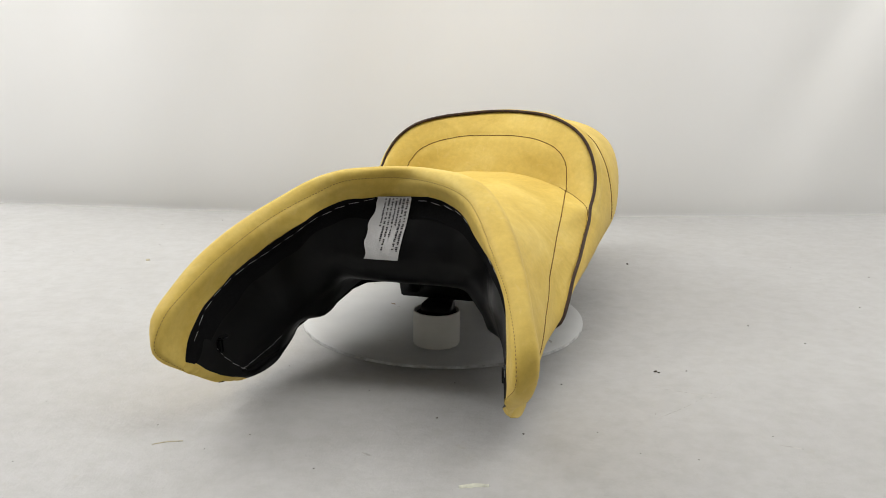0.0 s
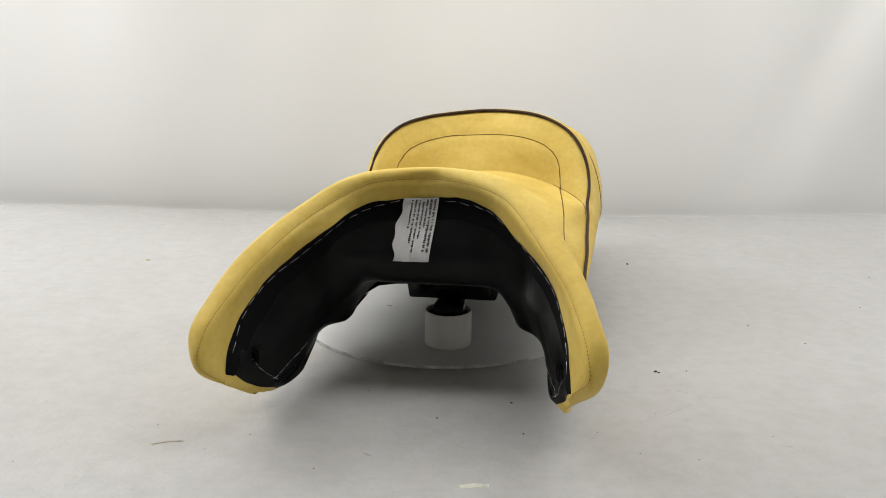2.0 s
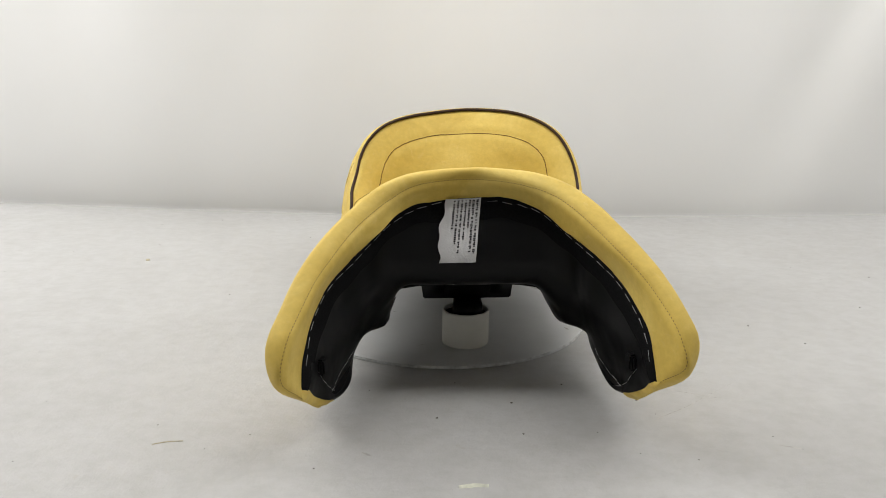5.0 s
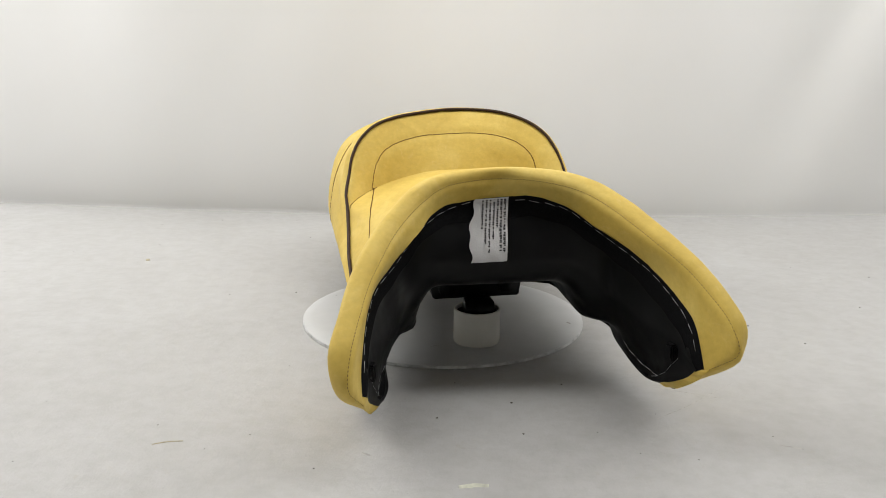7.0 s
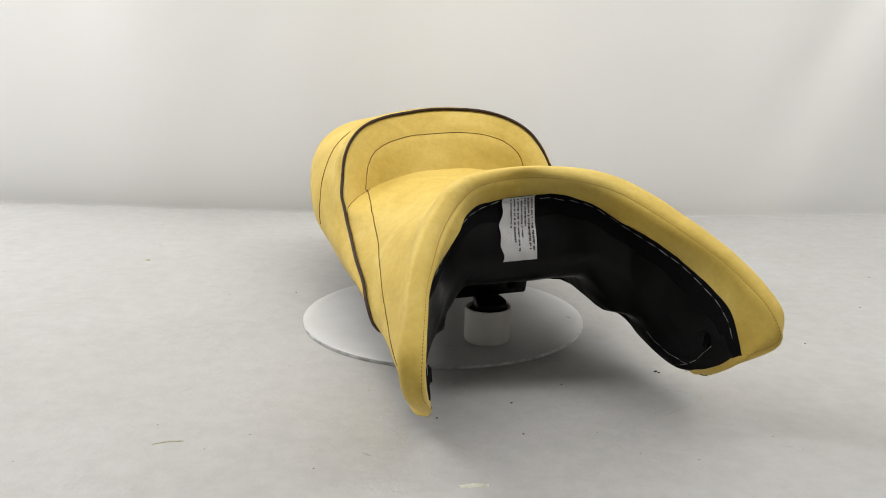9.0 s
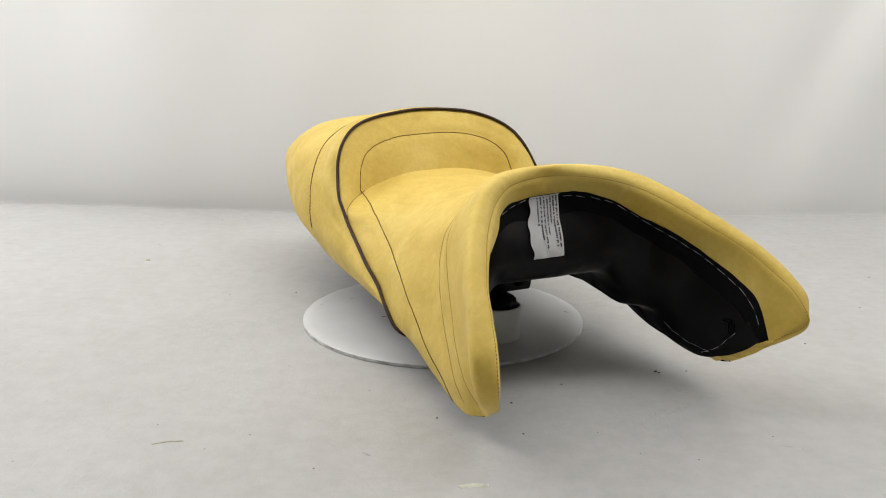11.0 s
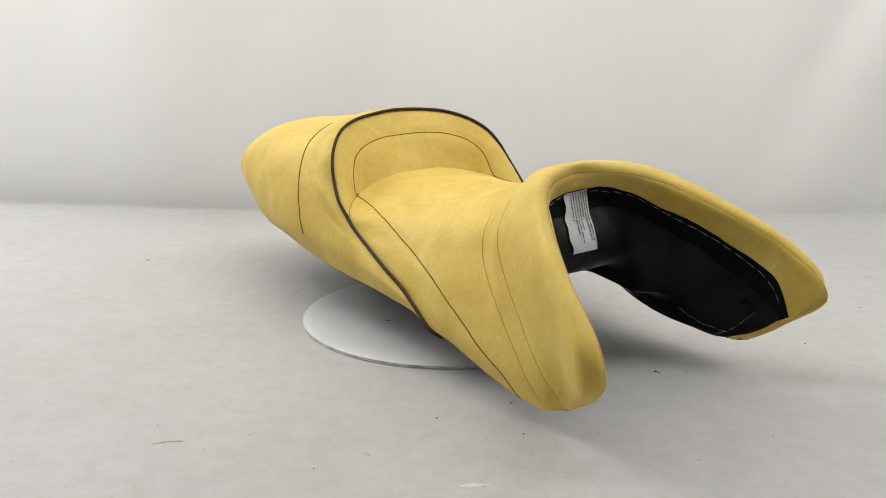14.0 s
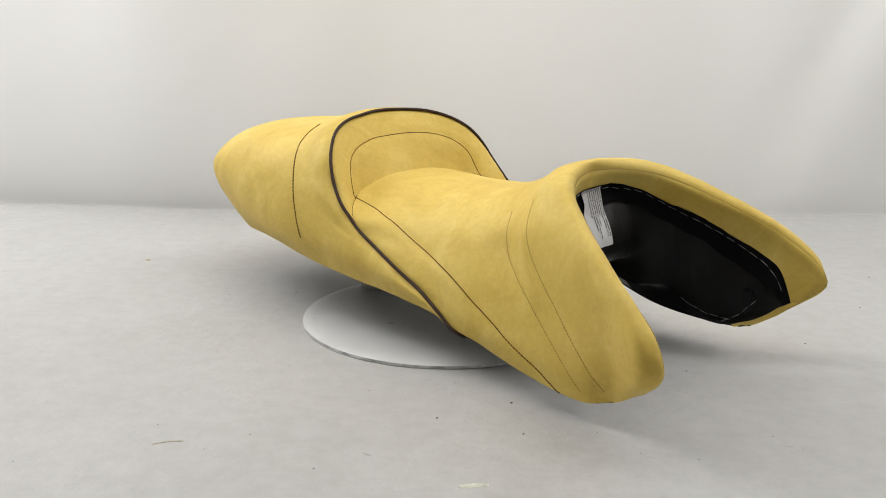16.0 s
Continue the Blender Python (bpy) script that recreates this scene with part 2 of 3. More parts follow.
# Unseen shell added round the set; its tone sets the bounced fill light.
slab("bounce_wall_west", (-3.1, -3.5, -0.1), (-3.0, 1.7, 2.6), BOUNCE_SHELL, "unseen plain grey side wall, added to bounce light", "wall")
slab("bounce_wall_east", (3.0, -3.5, -0.1), (3.1, 1.7, 2.6), BOUNCE_SHELL, "unseen plain grey side wall, added to bounce light", "wall")
slab("bounce_wall_north", (-3.0, 1.6, -0.1), (3.0, 1.7, 2.6), BOUNCE_SHELL, "unseen plain grey wall behind the backdrop, added to close the room", "wall")
slab("bounce_wall_south", (-3.0, -3.5, -0.1), (3.0, -3.4, 2.6), BOUNCE_SHELL, "unseen plain grey wall behind the camera, added to bounce light", "wall")
slab("ceiling", (-3.1, -3.5, 2.6), (3.1, 1.7, 2.7), BOUNCE_SHELL, "unseen plain grey ceiling, added to bounce light", "ceiling")


from mathutils.bvhtree import BVHTree

# ---- turntable ----
turntable = tagged(new("turntable"), "round white board turntable with a scuffed edge, flat on the floor", "turntable")
lathe("disc", [(0.0, 0.0), (0.05, 0.0), (0.12, 0.0), (0.185, 0.0), (0.1975, -0.0002), (0.1988, -0.0009)], DISC, turntable, "flat white board disc")
lathe("disc_edge", [(0.1988, -0.0009), (0.1991, -0.0018), (0.1978, -0.0023), (0.1992, -0.0027), (0.1993, -0.0042), (0.198, -0.0048), (0.0, -0.0048)], DISC_EDGE, turntable, "layered grey-white board edge")

def scuff(x, y, length, width, turn, mat):
    """A thin ragged rub mark on the board."""
    bm = bmesh.new()
    top, low = [], []
    for i in range(9):
        u = i / 8
        w = width * math.sin(math.pi * (0.08 + 0.84 * u)) * random.uniform(0.5, 1.1)
        px, py = (u - 0.5) * length, random.uniform(-0.15, 0.15) * width
        top.append(bm.verts.new((px, py + w / 2, 0.0004)))
        low.append(bm.verts.new((px, py - w / 2, 0.0004)))
    for i in range(8):
        bm.faces.new((low[i], low[i + 1], top[i + 1], top[i]))
    ob = part("scuff", bm, mat, turntable, "small rubbed mark on the board", False)
    ob.matrix_local = pose(x, y, 0, 0, 0, turn)


scuff(-0.0835, 0.0175, 0.010, 0.005, -30, RUST)
scuff(-0.070, 0.006, 0.005, 0.002, 10, SCRATCH)
scuff(-0.098, 0.118, 0.004, 0.003, 40, SCRATCH)
scuff(-0.150, 0.105, 0.003, 0.003, 0, SCRATCH)
scuff(0.168, -0.062, 0.011, 0.004, -70, SCRATCH)
scuff(-0.03, -0.13, 0.014, 0.0016, 15, SCRATCH)

# ---- support under the seat's nose ----
support = tagged(new("support_tube"), "short white cardboard tube standing on the turntable", "tube")
lathe("tube_wall", [(0.0295, 0.0004), (0.0302, 0.002), (0.0302, 0.044), (0.0296, 0.0452), (0.0278, 0.0452), (0.0275, 0.044), (0.0275, 0.0004), (0.0295, 0.0004)], CARD, support)
# Black disc set a little below the tube's rim.
lathe("tube_disc", [(0.0, 0.041), (0.012, 0.0412), (0.022, 0.0405), (0.0272, 0.0395), (0.0272, 0.03)], FELT, support, "dark disc inside the tube")

# ---- white block under the seat's tail ----
block = tagged(new("support_block"), "upright white card block standing on the turntable", "block")

# ---- the seat ----
# Design curves: half arches from the middle plane out to the hem, from the nose to the tail.
seat = tagged(new("motorcycle_seat"), "yellow nubuck motorcycle seat with brown piping on a black plastic base", "motorcycle seat")
nose_inner = arch([(.0003, -.2284, .2125), (.0303, -.2315, .2127), (.0579, -.2415, .2082), (.0792, -.2577, .1986), (.0944, -.2782, .1869), (.1095, -.2989, .1764), (.129, -.3203, .1617), (.142, -.3401, .1478), (.1502, -.3643, .1345), (.1567, -.3875, .1195), (.1606, -.4026, .0971), (.164, -.4124, .0712)],
    [(.0003, -.2284, .2125), (-.0297, -.2319, .2117), (-.0574, -.2421, .2082), (-.079, -.2592, .2026), (-.0931, -.2801, .1918), (-.109, -.2996, .1803), (-.1299, -.3192, .1622), (-.1463, -.3374, .1471), (-.1551, -.3608, .1318), (-.1607, -.385, .1163), (-.1647, -.4028, .0943), (-.166, -.4131, .068)])
nose_seam = arch([(-.0014, -.2312, .2336), (.0302, -.2411, .2329), (.0603, -.2549, .2288), (.0857, -.2738, .2215), (.1044, -.2989, .2102), (.1203, -.3261, .1967), (.1382, -.3584, .1796), (.1533, -.3839, .1639), (.1655, -.4088, .1454), (.1752, -.4327, .1253), (.1791, -.4474, .1003), (.1633, -.4197, .0729)],
    [(-.0014, -.2312, .2336), (-.0335, -.2395, .2334), (-.0641, -.2518, .2298), (-.0889, -.269, .2181), (-.1084, -.292, .2067), (-.1249, -.3166, .1942), (-.1417, -.3476, .1762), (-.1553, -.3751, .1591), (-.1653, -.4032, .1402), (-.1748, -.4296, .119), (-.1788, -.4429, .0886), (-.1649, -.4183, .061)])
nose_crest = arch([(.0003, -.2294, .2447), (.0363, -.2341, .2436), (.07, -.2469, .2401), (.0996, -.2664, .2317), (.122, -.2926, .218), (.1398, -.3219, .2024), (.1586, -.3573, .183), (.1728, -.3863, .1648), (.1847, -.4134, .1432), (.1948, -.4309, .1155), (.1883, -.4261, .0822), (.1619, -.4002, .0537)],
    [(.0003, -.2294, .2447), (-.0355, -.235, .2437), (-.069, -.2482, .2399), (-.0983, -.2663, .23), (-.121, -.2897, .2156), (-.1405, -.3157, .2013), (-.1605, -.3495, .1819), (-.1743, -.3782, .162), (-.1853, -.4056, .1388), (-.1951, -.4247, .1099), (-.1895, -.4248, .0763), (-.1631, -.4028, .0494)])
nose_back = arch([(-.0001, -.2047, .2408), (.0336, -.2092, .2403), (.0654, -.2203, .238), (.0943, -.2353, .229), (.1167, -.2545, .2134), (.134, -.276, .1946), (.1507, -.304, .1715), (.1606, -.3269, .1502), (.1674, -.3478, .1265), (.1712, -.3657, .0999), (.1685, -.373, .0666), (.1575, -.369, .0325)],
    [(-.0001, -.2047, .2408), (-.0337, -.2094, .2407), (-.0655, -.2207, .2387), (-.0941, -.236, .2295), (-.1167, -.255, .2136), (-.1346, -.2757, .1948), (-.1516, -.3027, .1716), (-.1614, -.3253, .15), (-.1675, -.3475, .1262), (-.1704, -.3674, .0996), (-.1669, -.3778, .0662), (-.157, -.3755, .0325)])
seam_front = arch([(-.0003, -.1818, .2274), (.03, -.1859, .2264), (.0602, -.197, .2224), (.1003, -.2192, .2053), (.1273, -.2354, .1803), (.137, -.2449, .1612), (.1478, -.2664, .137), (.1577, -.2989, .1098), (.1656, -.3312, .0825), (.1664, -.3547, .0564), (.1591, -.3681, .0324)],
    [(-.0003, -.1818, .2274), (-.0306, -.1855, .2265), (-.0611, -.196, .2226), (-.1018, -.2173, .2058), (-.1293, -.2329, .181), (-.1372, -.2446, .1621), (-.1467, -.2676, .138), (-.1571, -.2999, .1098), (-.1666, -.3313, .0808), (-.1667, -.3561, .0544), (-.1557, -.3736, .0322)])
seam_second = arch([(0, -.152, .2135), (.0299, -.155, .2125), (.0549, -.1621, .2075), (.0918, -.1802, .1905), (.1156, -.1923, .1694), (.1265, -.2025, .1524), (.1384, -.2236, .1324), (.1504, -.2547, .1083), (.1604, -.2907, .0782), (.1655, -.3237, .0501), (.1616, -.3476, .025)],
    [(0, -.152, .2135), (-.03, -.1549, .2126), (-.055, -.1619, .2077), (-.0921, -.1797, .1909), (-.1154, -.1925, .17), (-.1258, -.2031, .1527), (-.1376, -.2244, .1329), (-.1494, -.2556, .1088), (-.1594, -.2918, .0786), (-.1655, -.3241, .0496), (-.1622, -.3476, .0239)])
dish_front = arch([(0, -.095, .2), (.03, -.097, .199), (.06, -.103, .193), (.095, -.117, .177), (.122, -.132, .155), (.136, -.145, .134), (.147, -.163, .113), (.156, -.195, .085), (.161, -.235, .055), (.157, -.27, .026)])
dish = arch([(0, -.01, .195), (.03, -.011, .194), (.065, -.015, .188), (.1, -.028, .173), (.125, -.045, .155), (.140, -.065, .134), (.150, -.092, .117), (.157, -.13, .092), (.161, -.18, .062), (.154, -.213, .036)])
fold = arch([(0, .105, .197), (.042, .102, .196), (.077, .097, .19), (.1001, .0913, .1839), (.1248, .0776, .1765), (.1488, .0619, .165), (.1621, .0469, .1552), (.1651, .0293, .1419), (.1658, -.0126, .1249), (.1673, -.0556, .1094), (.1659, -.0956, .0917), (.167, -.1281, .0763), (.1646, -.1524, .0592), (.1552, -.1608, .0523)],
    [(0, .105, .197), (-.042, .102, .196), (-.077, .097, .19), (-.0998, .091, .184), (-.1231, .076, .1773), (-.1447, .0567, .168), (-.1567, .0408, .1588), (-.1587, .0242, .1446), (-.1596, -.0157, .1254), (-.1608, -.0567, .1059), (-.1598, -.0965, .0868), (-.1624, -.1295, .07), (-.1594, -.1566, .0511), (-.1494, -.1664, .0438)])
rim = arch([(.0014, .1752, .279), (.0457, .167, .2776), (.0853, .154, .2724), (.1206, .1363, .2593), (.1442, .1191, .2416), (.158, .1049, .2199), (.1659, .0907, .1959), (.1682, .0668, .1704), (.1665, .0494, .1561), (.1685, .033, .1446), (.1689, -.0095, .126), (.1703, -.0536, .1104), (.1689, -.0936, .0927), (.1696, -.1251, .0768), (.1657, -.15, .0576), (.1598, -.1573, .0529)],
    [(.0014, .1752, .279), (-.0423, .1641, .2766), (-.0812, .1486, .2727), (-.1158, .1281, .2631), (-.1379, .1105, .2452), (-.1504, .0963, .2231), (-.1561, .0827, .1988), (-.1623, .0592, .1747), (-.1616, .0429, .1601), (-.1616, .0279, .1471), (-.1625, -.0127, .1265), (-.1638, -.0547, .1069), (-.1626, -.0945, .0878), (-.165, -.1265, .0705), (-.1613, -.1526, .0497), (-.1532, -.164, .044)])
crown = arch([(.0011, .1934, .2811), (.0453, .1847, .2798), (.0868, .1703, .2743), (.1241, .1512, .2611), (.1499, .1318, .243), (.165, .1156, .2203), (.1736, .1006, .1952), (.1759, .0774, .1701), (.1755, .0621, .1554), (.1759, .0474, .1424), (.1758, .0069, .1249), (.1754, -.0333, .1089), (.1739, -.0705, .0922), (.1706, -.0978, .0802), (.1632, -.1155, .0681)],
    [(.0011, .1934, .2811), (-.0427, .1825, .2791), (-.0836, .1661, .2745), (-.1202, .1448, .264), (-.1447, .1247, .246), (-.1586, .1083, .2231), (-.1655, .0937, .1977), (-.1706, .071, .1735), (-.171, .0565, .1587), (-.1712, .0428, .145), (-.1709, .0043, .1256), (-.171, -.0345, .1073), (-.1699, -.0711, .0895), (-.1653, -.0987, .0757), (-.1591, -.1167, .0629)])
pillion_front = arch([(0, .225, .270), (.05, .219, .269), (.09, .208, .2635), (.125, .19, .25), (.15, .17, .231), (.166, .154, .207), (.177, .14, .18), (.183, .122, .152), (.184, .1, .122), (.17, .07, .084)])
pillion = arch([(0, .275, .26), (.05, .27, .2595), (.09, .262, .2565), (.126, .247, .246), (.155, .228, .229), (.173, .212, .205), (.182, .198, .178), (.187, .182, .15), (.185, .168, .12), (.168, .15, .092)])
pillion_back = arch([(0, .345, .257), (.05, .342, .256), (.09, .335, .252), (.125, .322, .242), (.153, .306, .225), (.17, .29, .2), (.178, .276, .172), (.18, .262, .145), (.175, .25, .12), (.16, .242, .101)])
tail_top = arch([(0, .405, .252), (.05, .402, .25), (.09, .395, .244), (.122, .382, .232), (.148, .365, .213), (.162, .35, .19), (.167, .337, .165), (.166, .325, .142), (.16, .316, .12), (.148, .31, .1)])
tail_turn = arch([(0, .458, .234), (.05, .455, .232), (.088, .448, .226), (.12, .435, .215), (.144, .416, .199), (.154, .394, .176), (.154, .375, .152), (.152, .362, .133), (.146, .352, .116), (.137, .345, .1)])
tail = arch([(0, .485, .205), (.05, .482, .204), (.086, .474, .2), (.117, .46, .193), (.138, .438, .18), (.145, .414, .16), (.143, .395, .14), (.14, .38, .124), (.135, .37, .112), (.128, .362, .099)])
tail_low = arch([(0, .455, .15), (.05, .452, .149), (.084, .445, .146), (.11, .43, .14), (.125, .414, .133), (.13, .4, .126), (.13, .39, .119), (.128, .382, .112), (.125, .375, .106), (.12, .368, .098)])
tail_hem = arch([(0, .425, .104), (.05, .423, .104), (.08, .418, .104), (.1, .41, .103), (.112, .402, .102), (.116, .396, .101), (.117, .39, .1), (.117, .384, .099), (.116, .378, .098), (.113, .371, .097)])


def settle_rear(a):
    """The pillion end of this seat leans slightly to one side."""
    a = a.copy()
    k = np.clip((a[..., 1:2] + 0.12) / 0.25, 0, 1)
    a[..., 2:3] += 0.022 * k * a[..., 0:1]
    a[..., 0:1] += 0.002 * k
    return a


def surface_noise(rows, amount):
    out = rows.copy()
    for r in out:
        for v in r:
            v += amount * np.array(noise.noise_vector(Vector(v) * 22.0)) + 0.4 * amount * np.array(noise.noise_vector(Vector(v) * 60.0))
    return out


def pinch(rows, lines, depth=0.0013, width=0.0045):
    """Seams pull the skin in along their lines."""
    gy, gx = np.gradient(rows, axis=0), np.gradient(rows, axis=1)
    nrm = np.cross(gx, gy)
    nrm /= np.maximum(1e-9, np.linalg.norm(nrm, axis=2, keepdims=True))
    flat = rows.reshape(-1, 3)
    for ln in lines:
        d = np.full(len(flat), 9.0)
        for p in ln:
            d = np.minimum(d, np.linalg.norm(flat - p, axis=1))
        k = depth * np.exp(-((d / width) ** 2)) - 0.35 * depth * np.exp(-(((d - 2.6 * width) / (1.2 * width)) ** 2))
        rows = rows - (k[:, None] * nrm.reshape(-1, 3)).reshape(rows.shape)
        flat = rows.reshape(-1, 3)
    return rows


shoulder_lines = [spline(p, 120) for p in (
    [(.1267, .0812, .1779), (.1322, .0429, .1709), (.1369, .0019, .1599), (.1412, -.0455, .1415), (.1448, -.0889, .1261), (.1484, -.1426, .1073), (.151, -.1719, .0923), (.1554, -.2099, .0752), (.1582, -.2398, .06), (.1602, -.2748, .045), (.1582, -.2979, .0293), (.1551, -.3119, .0214)],
    [(-.122, .077, .1786), (-.1265, .0395, .1736), (-.1321, -.0008, .163), (-.136, -.0475, .1438), (-.1395, -.0903, .1277), (-.1457, -.1427, .1067), (-.1495, -.1723, .0924), (-.1548, -.2099, .0748), (-.1567, -.2395, .0588), (-.1598, -.274, .0434), (-.1563, -.2981, .0302), (-.1529, -.3123, .023)])]
inset_line = spline([(-.122, .0773, .1783), (-.1199, .0849, .1904), (-.114, .0952, .2108), (-.1006, .1082, .2291), (-.0738, .1221, .2416), (-.0391, .1344, .2463)]
    + [(.0009, .1408, .2473), (.0413, .1356, .247), (.0771, .1247, .2421), (.1052, .1118, .2297), (.1205, .0997, .2114), (.1255, .0895, .1902), (.1266, .0818, .1777)], 200)
rear_lines = [spline(p, 90) for p in (
    [(.0893, .2087, .2649), (.1167, .2018, .256), (.1385, .1919, .2443), (.1568, .1782, .2298), (.1725, .1646, .2083), (.1821, .1506, .1809), (.1892, .1376, .1527), (.1921, .1266, .1236)],
    [(-.0862, .2067, .2655), (-.1134, .1994, .2553), (-.1351, .1895, .2436), (-.1532, .1756, .2295), (-.1677, .1621, .2079), (-.1767, .149, .1802), (-.184, .1361, .1523), (-.1857, .1244, .1235)])]
front_lines = [a[s] for a in (seam_front, seam_second) for s in (slice(2, HALF - 15), slice(HALF + 16, -2))]

# the seam between the dished panel and the backrest lies deep
deep = (np.clip((0.16 - np.abs(fold[:, 0])) / 0.03, 0, 1) * np.clip((fold[:, 2] - 0.14) / 0.02, 0, 1))[:, None]
fold = fold + deep * np.array((0, 0.0022, -0.0022))

STEP = 13
all_rows = loft([nose_inner, nose_seam, nose_crest, nose_back, seam_front, seam_second, dish_front, dish, fold], STEP)
all_rows = pinch(all_rows, shoulder_lines + [spline(a, 140) for a in front_lines], 0.001, 0.004)
all_rows = pinch(all_rows, [nose_seam], 0.0008, 0.003)
all_rows = surface_noise(settle_rear(all_rows), 0.0007)
nose_rows, rider_rows = all_rows[:STEP + 1], all_rows[STEP:]
face_rows = loft([fold, rim], 22)
for i, r in enumerate(face_rows):
    w = 4 * (i / 22) * (1 - i / 22)
    r += np.array((0, -0.004, 0.002)) * w * np.clip((r[:, 2:3] - 0.165) / 0.05, 0, 1)
face_rows = surface_noise(settle_rear(pinch(face_rows, [inset_line, rim[10:-10]], 0.0012, 0.0045)), 0.0007)
pillion_rows = loft([rim, crown, pillion_front, pillion, pillion_back, tail_top, tail_turn, tail, tail_low, tail_hem], 11)
pillion_rows = surface_noise(settle_rear(pinch(pillion_rows, rear_lines, 0.0013, 0.004)), 0.0007)
rim_path = settle_rear(rim)

front_band = skin("front_band", nose_rows, LEATHER, seat, "mustard leather band facing forward round the nose")
rider_panel = skin("rider_panel", rider_rows, LEATHER, seat, "dished yellow nubuck rider panel")
backrest_panel = skin("backrest_panel", face_rows, LEATHER, seat, "upright yellow nubuck panel behind the rider", 0.004)
pillion_panel = skin("pillion_panel", pillion_rows, LEATHER, seat, "rounded yellow nubuck pillion panel", 0.005)
tube("piping", rim_path + (0, -0.001, 0.0006), 0.0022, PIPING, seat, "dark brown leather piping", 10)


# stitching, laid on the skins
def tree_of(*obs):
    bm = bmesh.new()
    for ob in obs:
        bm.from_mesh(ob.data)
    t = BVHTree.FromBMesh(bm)
    bm.free()
    return t


skins = tree_of(front_band, rider_panel, backrest_panel, pillion_panel)


def laid(path, tree, lift, toward=None):
    out = []
    for p in path:
        q, nrm, _, d = tree.find_nearest(Vector(p))
        if nrm.dot(Vector(toward) if toward else q - Vector((0, q.y + 0.02, 0.06))) < 0:
            nrm = -nrm
        out.append(np.array(q + nrm * lift))
    return np.array(out)


def stitching(path, radius, mat, label, dash=0.0034, gap=0.0007, lift=0.0001):
    """One run of thread, stitch by stitch, joined in one mesh."""
    line = laid(settle_rear(np.array(path)), skins, lift)
    s = np.concatenate([[0], np.cumsum(np.linalg.norm(np.diff(line, axis=0), axis=1))])
    verts, faces, at = [], [], 0.0
    while at < s[-1]:
        w = np.linspace(at, min(s[-1], at + dash), 4)
        p = np.stack([np.interp(w, s, line[:, k]) for k in range(3)], 1)
        t = p[-1] - p[0]
        t /= max(1e-9, np.linalg.norm(t))
        a = np.cross(t, (0.3, 0.2, 0.93))
        a /= np.linalg.norm(a)
        b = np.cross(t, a)
        n0 = len(verts)
        for i, c in enumerate(p):
            r = radius * (0.55 if i in (0, 3) else 1.0)
            verts += [c + r * (math.cos(k * math.pi / 2.5) * a + math.sin(k * math.pi / 2.5) * b) for k in range(5)]
        faces += [(n0 + i * 5 + k, n0 + i * 5 + (k + 1) % 5, n0 + i * 5 + 5 + (k + 1) % 5, n0 + i * 5 + 5 + k) for i in range(3) for k in range(5)]
        at += dash + gap
    return mesh_ob("stitching", verts, faces, mat, seat, label)


for ln in shoulder_lines:
    stitching(ln, 0.0008, THREAD, "brown thread seam running down the flank", 0.004, 0.0004)
stitching(inset_line, 0.0007, THREAD, "brown thread arch on the backrest", 0.004, 0.0003)
# Brown seam line along the fold; its dark colour also gives the crease shade.
for half in (fold[HALF:], fold[:HALF + 1]):
    run = half[(half[:, 2] > 0.142) & (half[:, 2] < 0.179)]
    stitching(spline(run, 60), 0.0006, THREAD, "brown seam line with crease shade, from the backrest to the piping", 0.004, 0.0003)
for ln in rear_lines:
    stitching(ln, 0.0010, THREAD, "dark brown thread seam on the pillion flank", 0.005, 0.0001)
for ln in front_lines:
    stitching(spline(ln, 140), 0.0005, FAINT_THREAD, "tan thread seam round the nose", 0.003, 0.0008)
stitching(spline(nose_seam, 400), 0.00052, GOLD_THREAD, "tan thread row along the front band", 0.0022, 0.0014)

def box(bm, lo, hi, taper=1.0, bevel=0.0015):
    r = bmesh.ops.create_cube(bm, size=1)
    for v in r["verts"]:
        k = taper if v.co.z < 0 else 1.0
        c = [(l + h) / 2 + s * k * (h - l) if i < 2 else l + (s + 0.5) * (h - l) for i, (s, l, h) in enumerate(zip(v.co, lo, hi))]
        v.co = c
    es = list({e for v in r["verts"] for e in v.link_edges})
    bmesh.ops.bevel(bm, geom=es, offset=bevel, segments=2, affect="EDGES")


# black base: nose wall, side arms and pan
wall_staple = arch([(.0002, -.2261, .2046), (.0311, -.2301, .2054), (.0649, -.2416, .1998), (.0899, -.2606, .1866), (.1089, -.2786, .1698), (.1244, -.304, .1565), (.1391, -.3248, .1433), (.1489, -.3481, .1278), (.1557, -.3731, .1107), (.1581, -.386, .0942), (.1594, -.3987, .0776), (.1625, -.4069, .0674)],
    [(.0002, -.2261, .2046), (-.0311, -.2306, .2046), (-.0654, -.2429, .2009), (-.0904, -.2634, .19), (-.1099, -.2812, .1725), (-.1259, -.3045, .1566), (-.1423, -.3238, .142), (-.1535, -.3453, .1249), (-.1591, -.3706, .1069), (-.1613, -.3848, .0908), (-.1616, -.3981, .0742), (-.164, -.4064, .0636)])
wall_mid = arch([(-.0002, -.2571, .1498), (.0468, -.2567, .1473), (.0819, -.26, .136), (.1035, -.2706, .1181), (.1177, -.2887, .1039), (.132, -.3084, .0886), (.1416, -.3331, .0723), (.1528, -.3591, .0584), (.163, -.3896, .05)],
    [(-.0002, -.2571, .1498), (-.0474, -.2571, .1475), (-.0831, -.2607, .1388), (-.1043, -.2712, .1203), (-.118, -.288, .1041), (-.1331, -.3075, .0885), (-.144, -.3289, .069), (-.1531, -.3554, .0541), (-.1632, -.3857, .0445)])
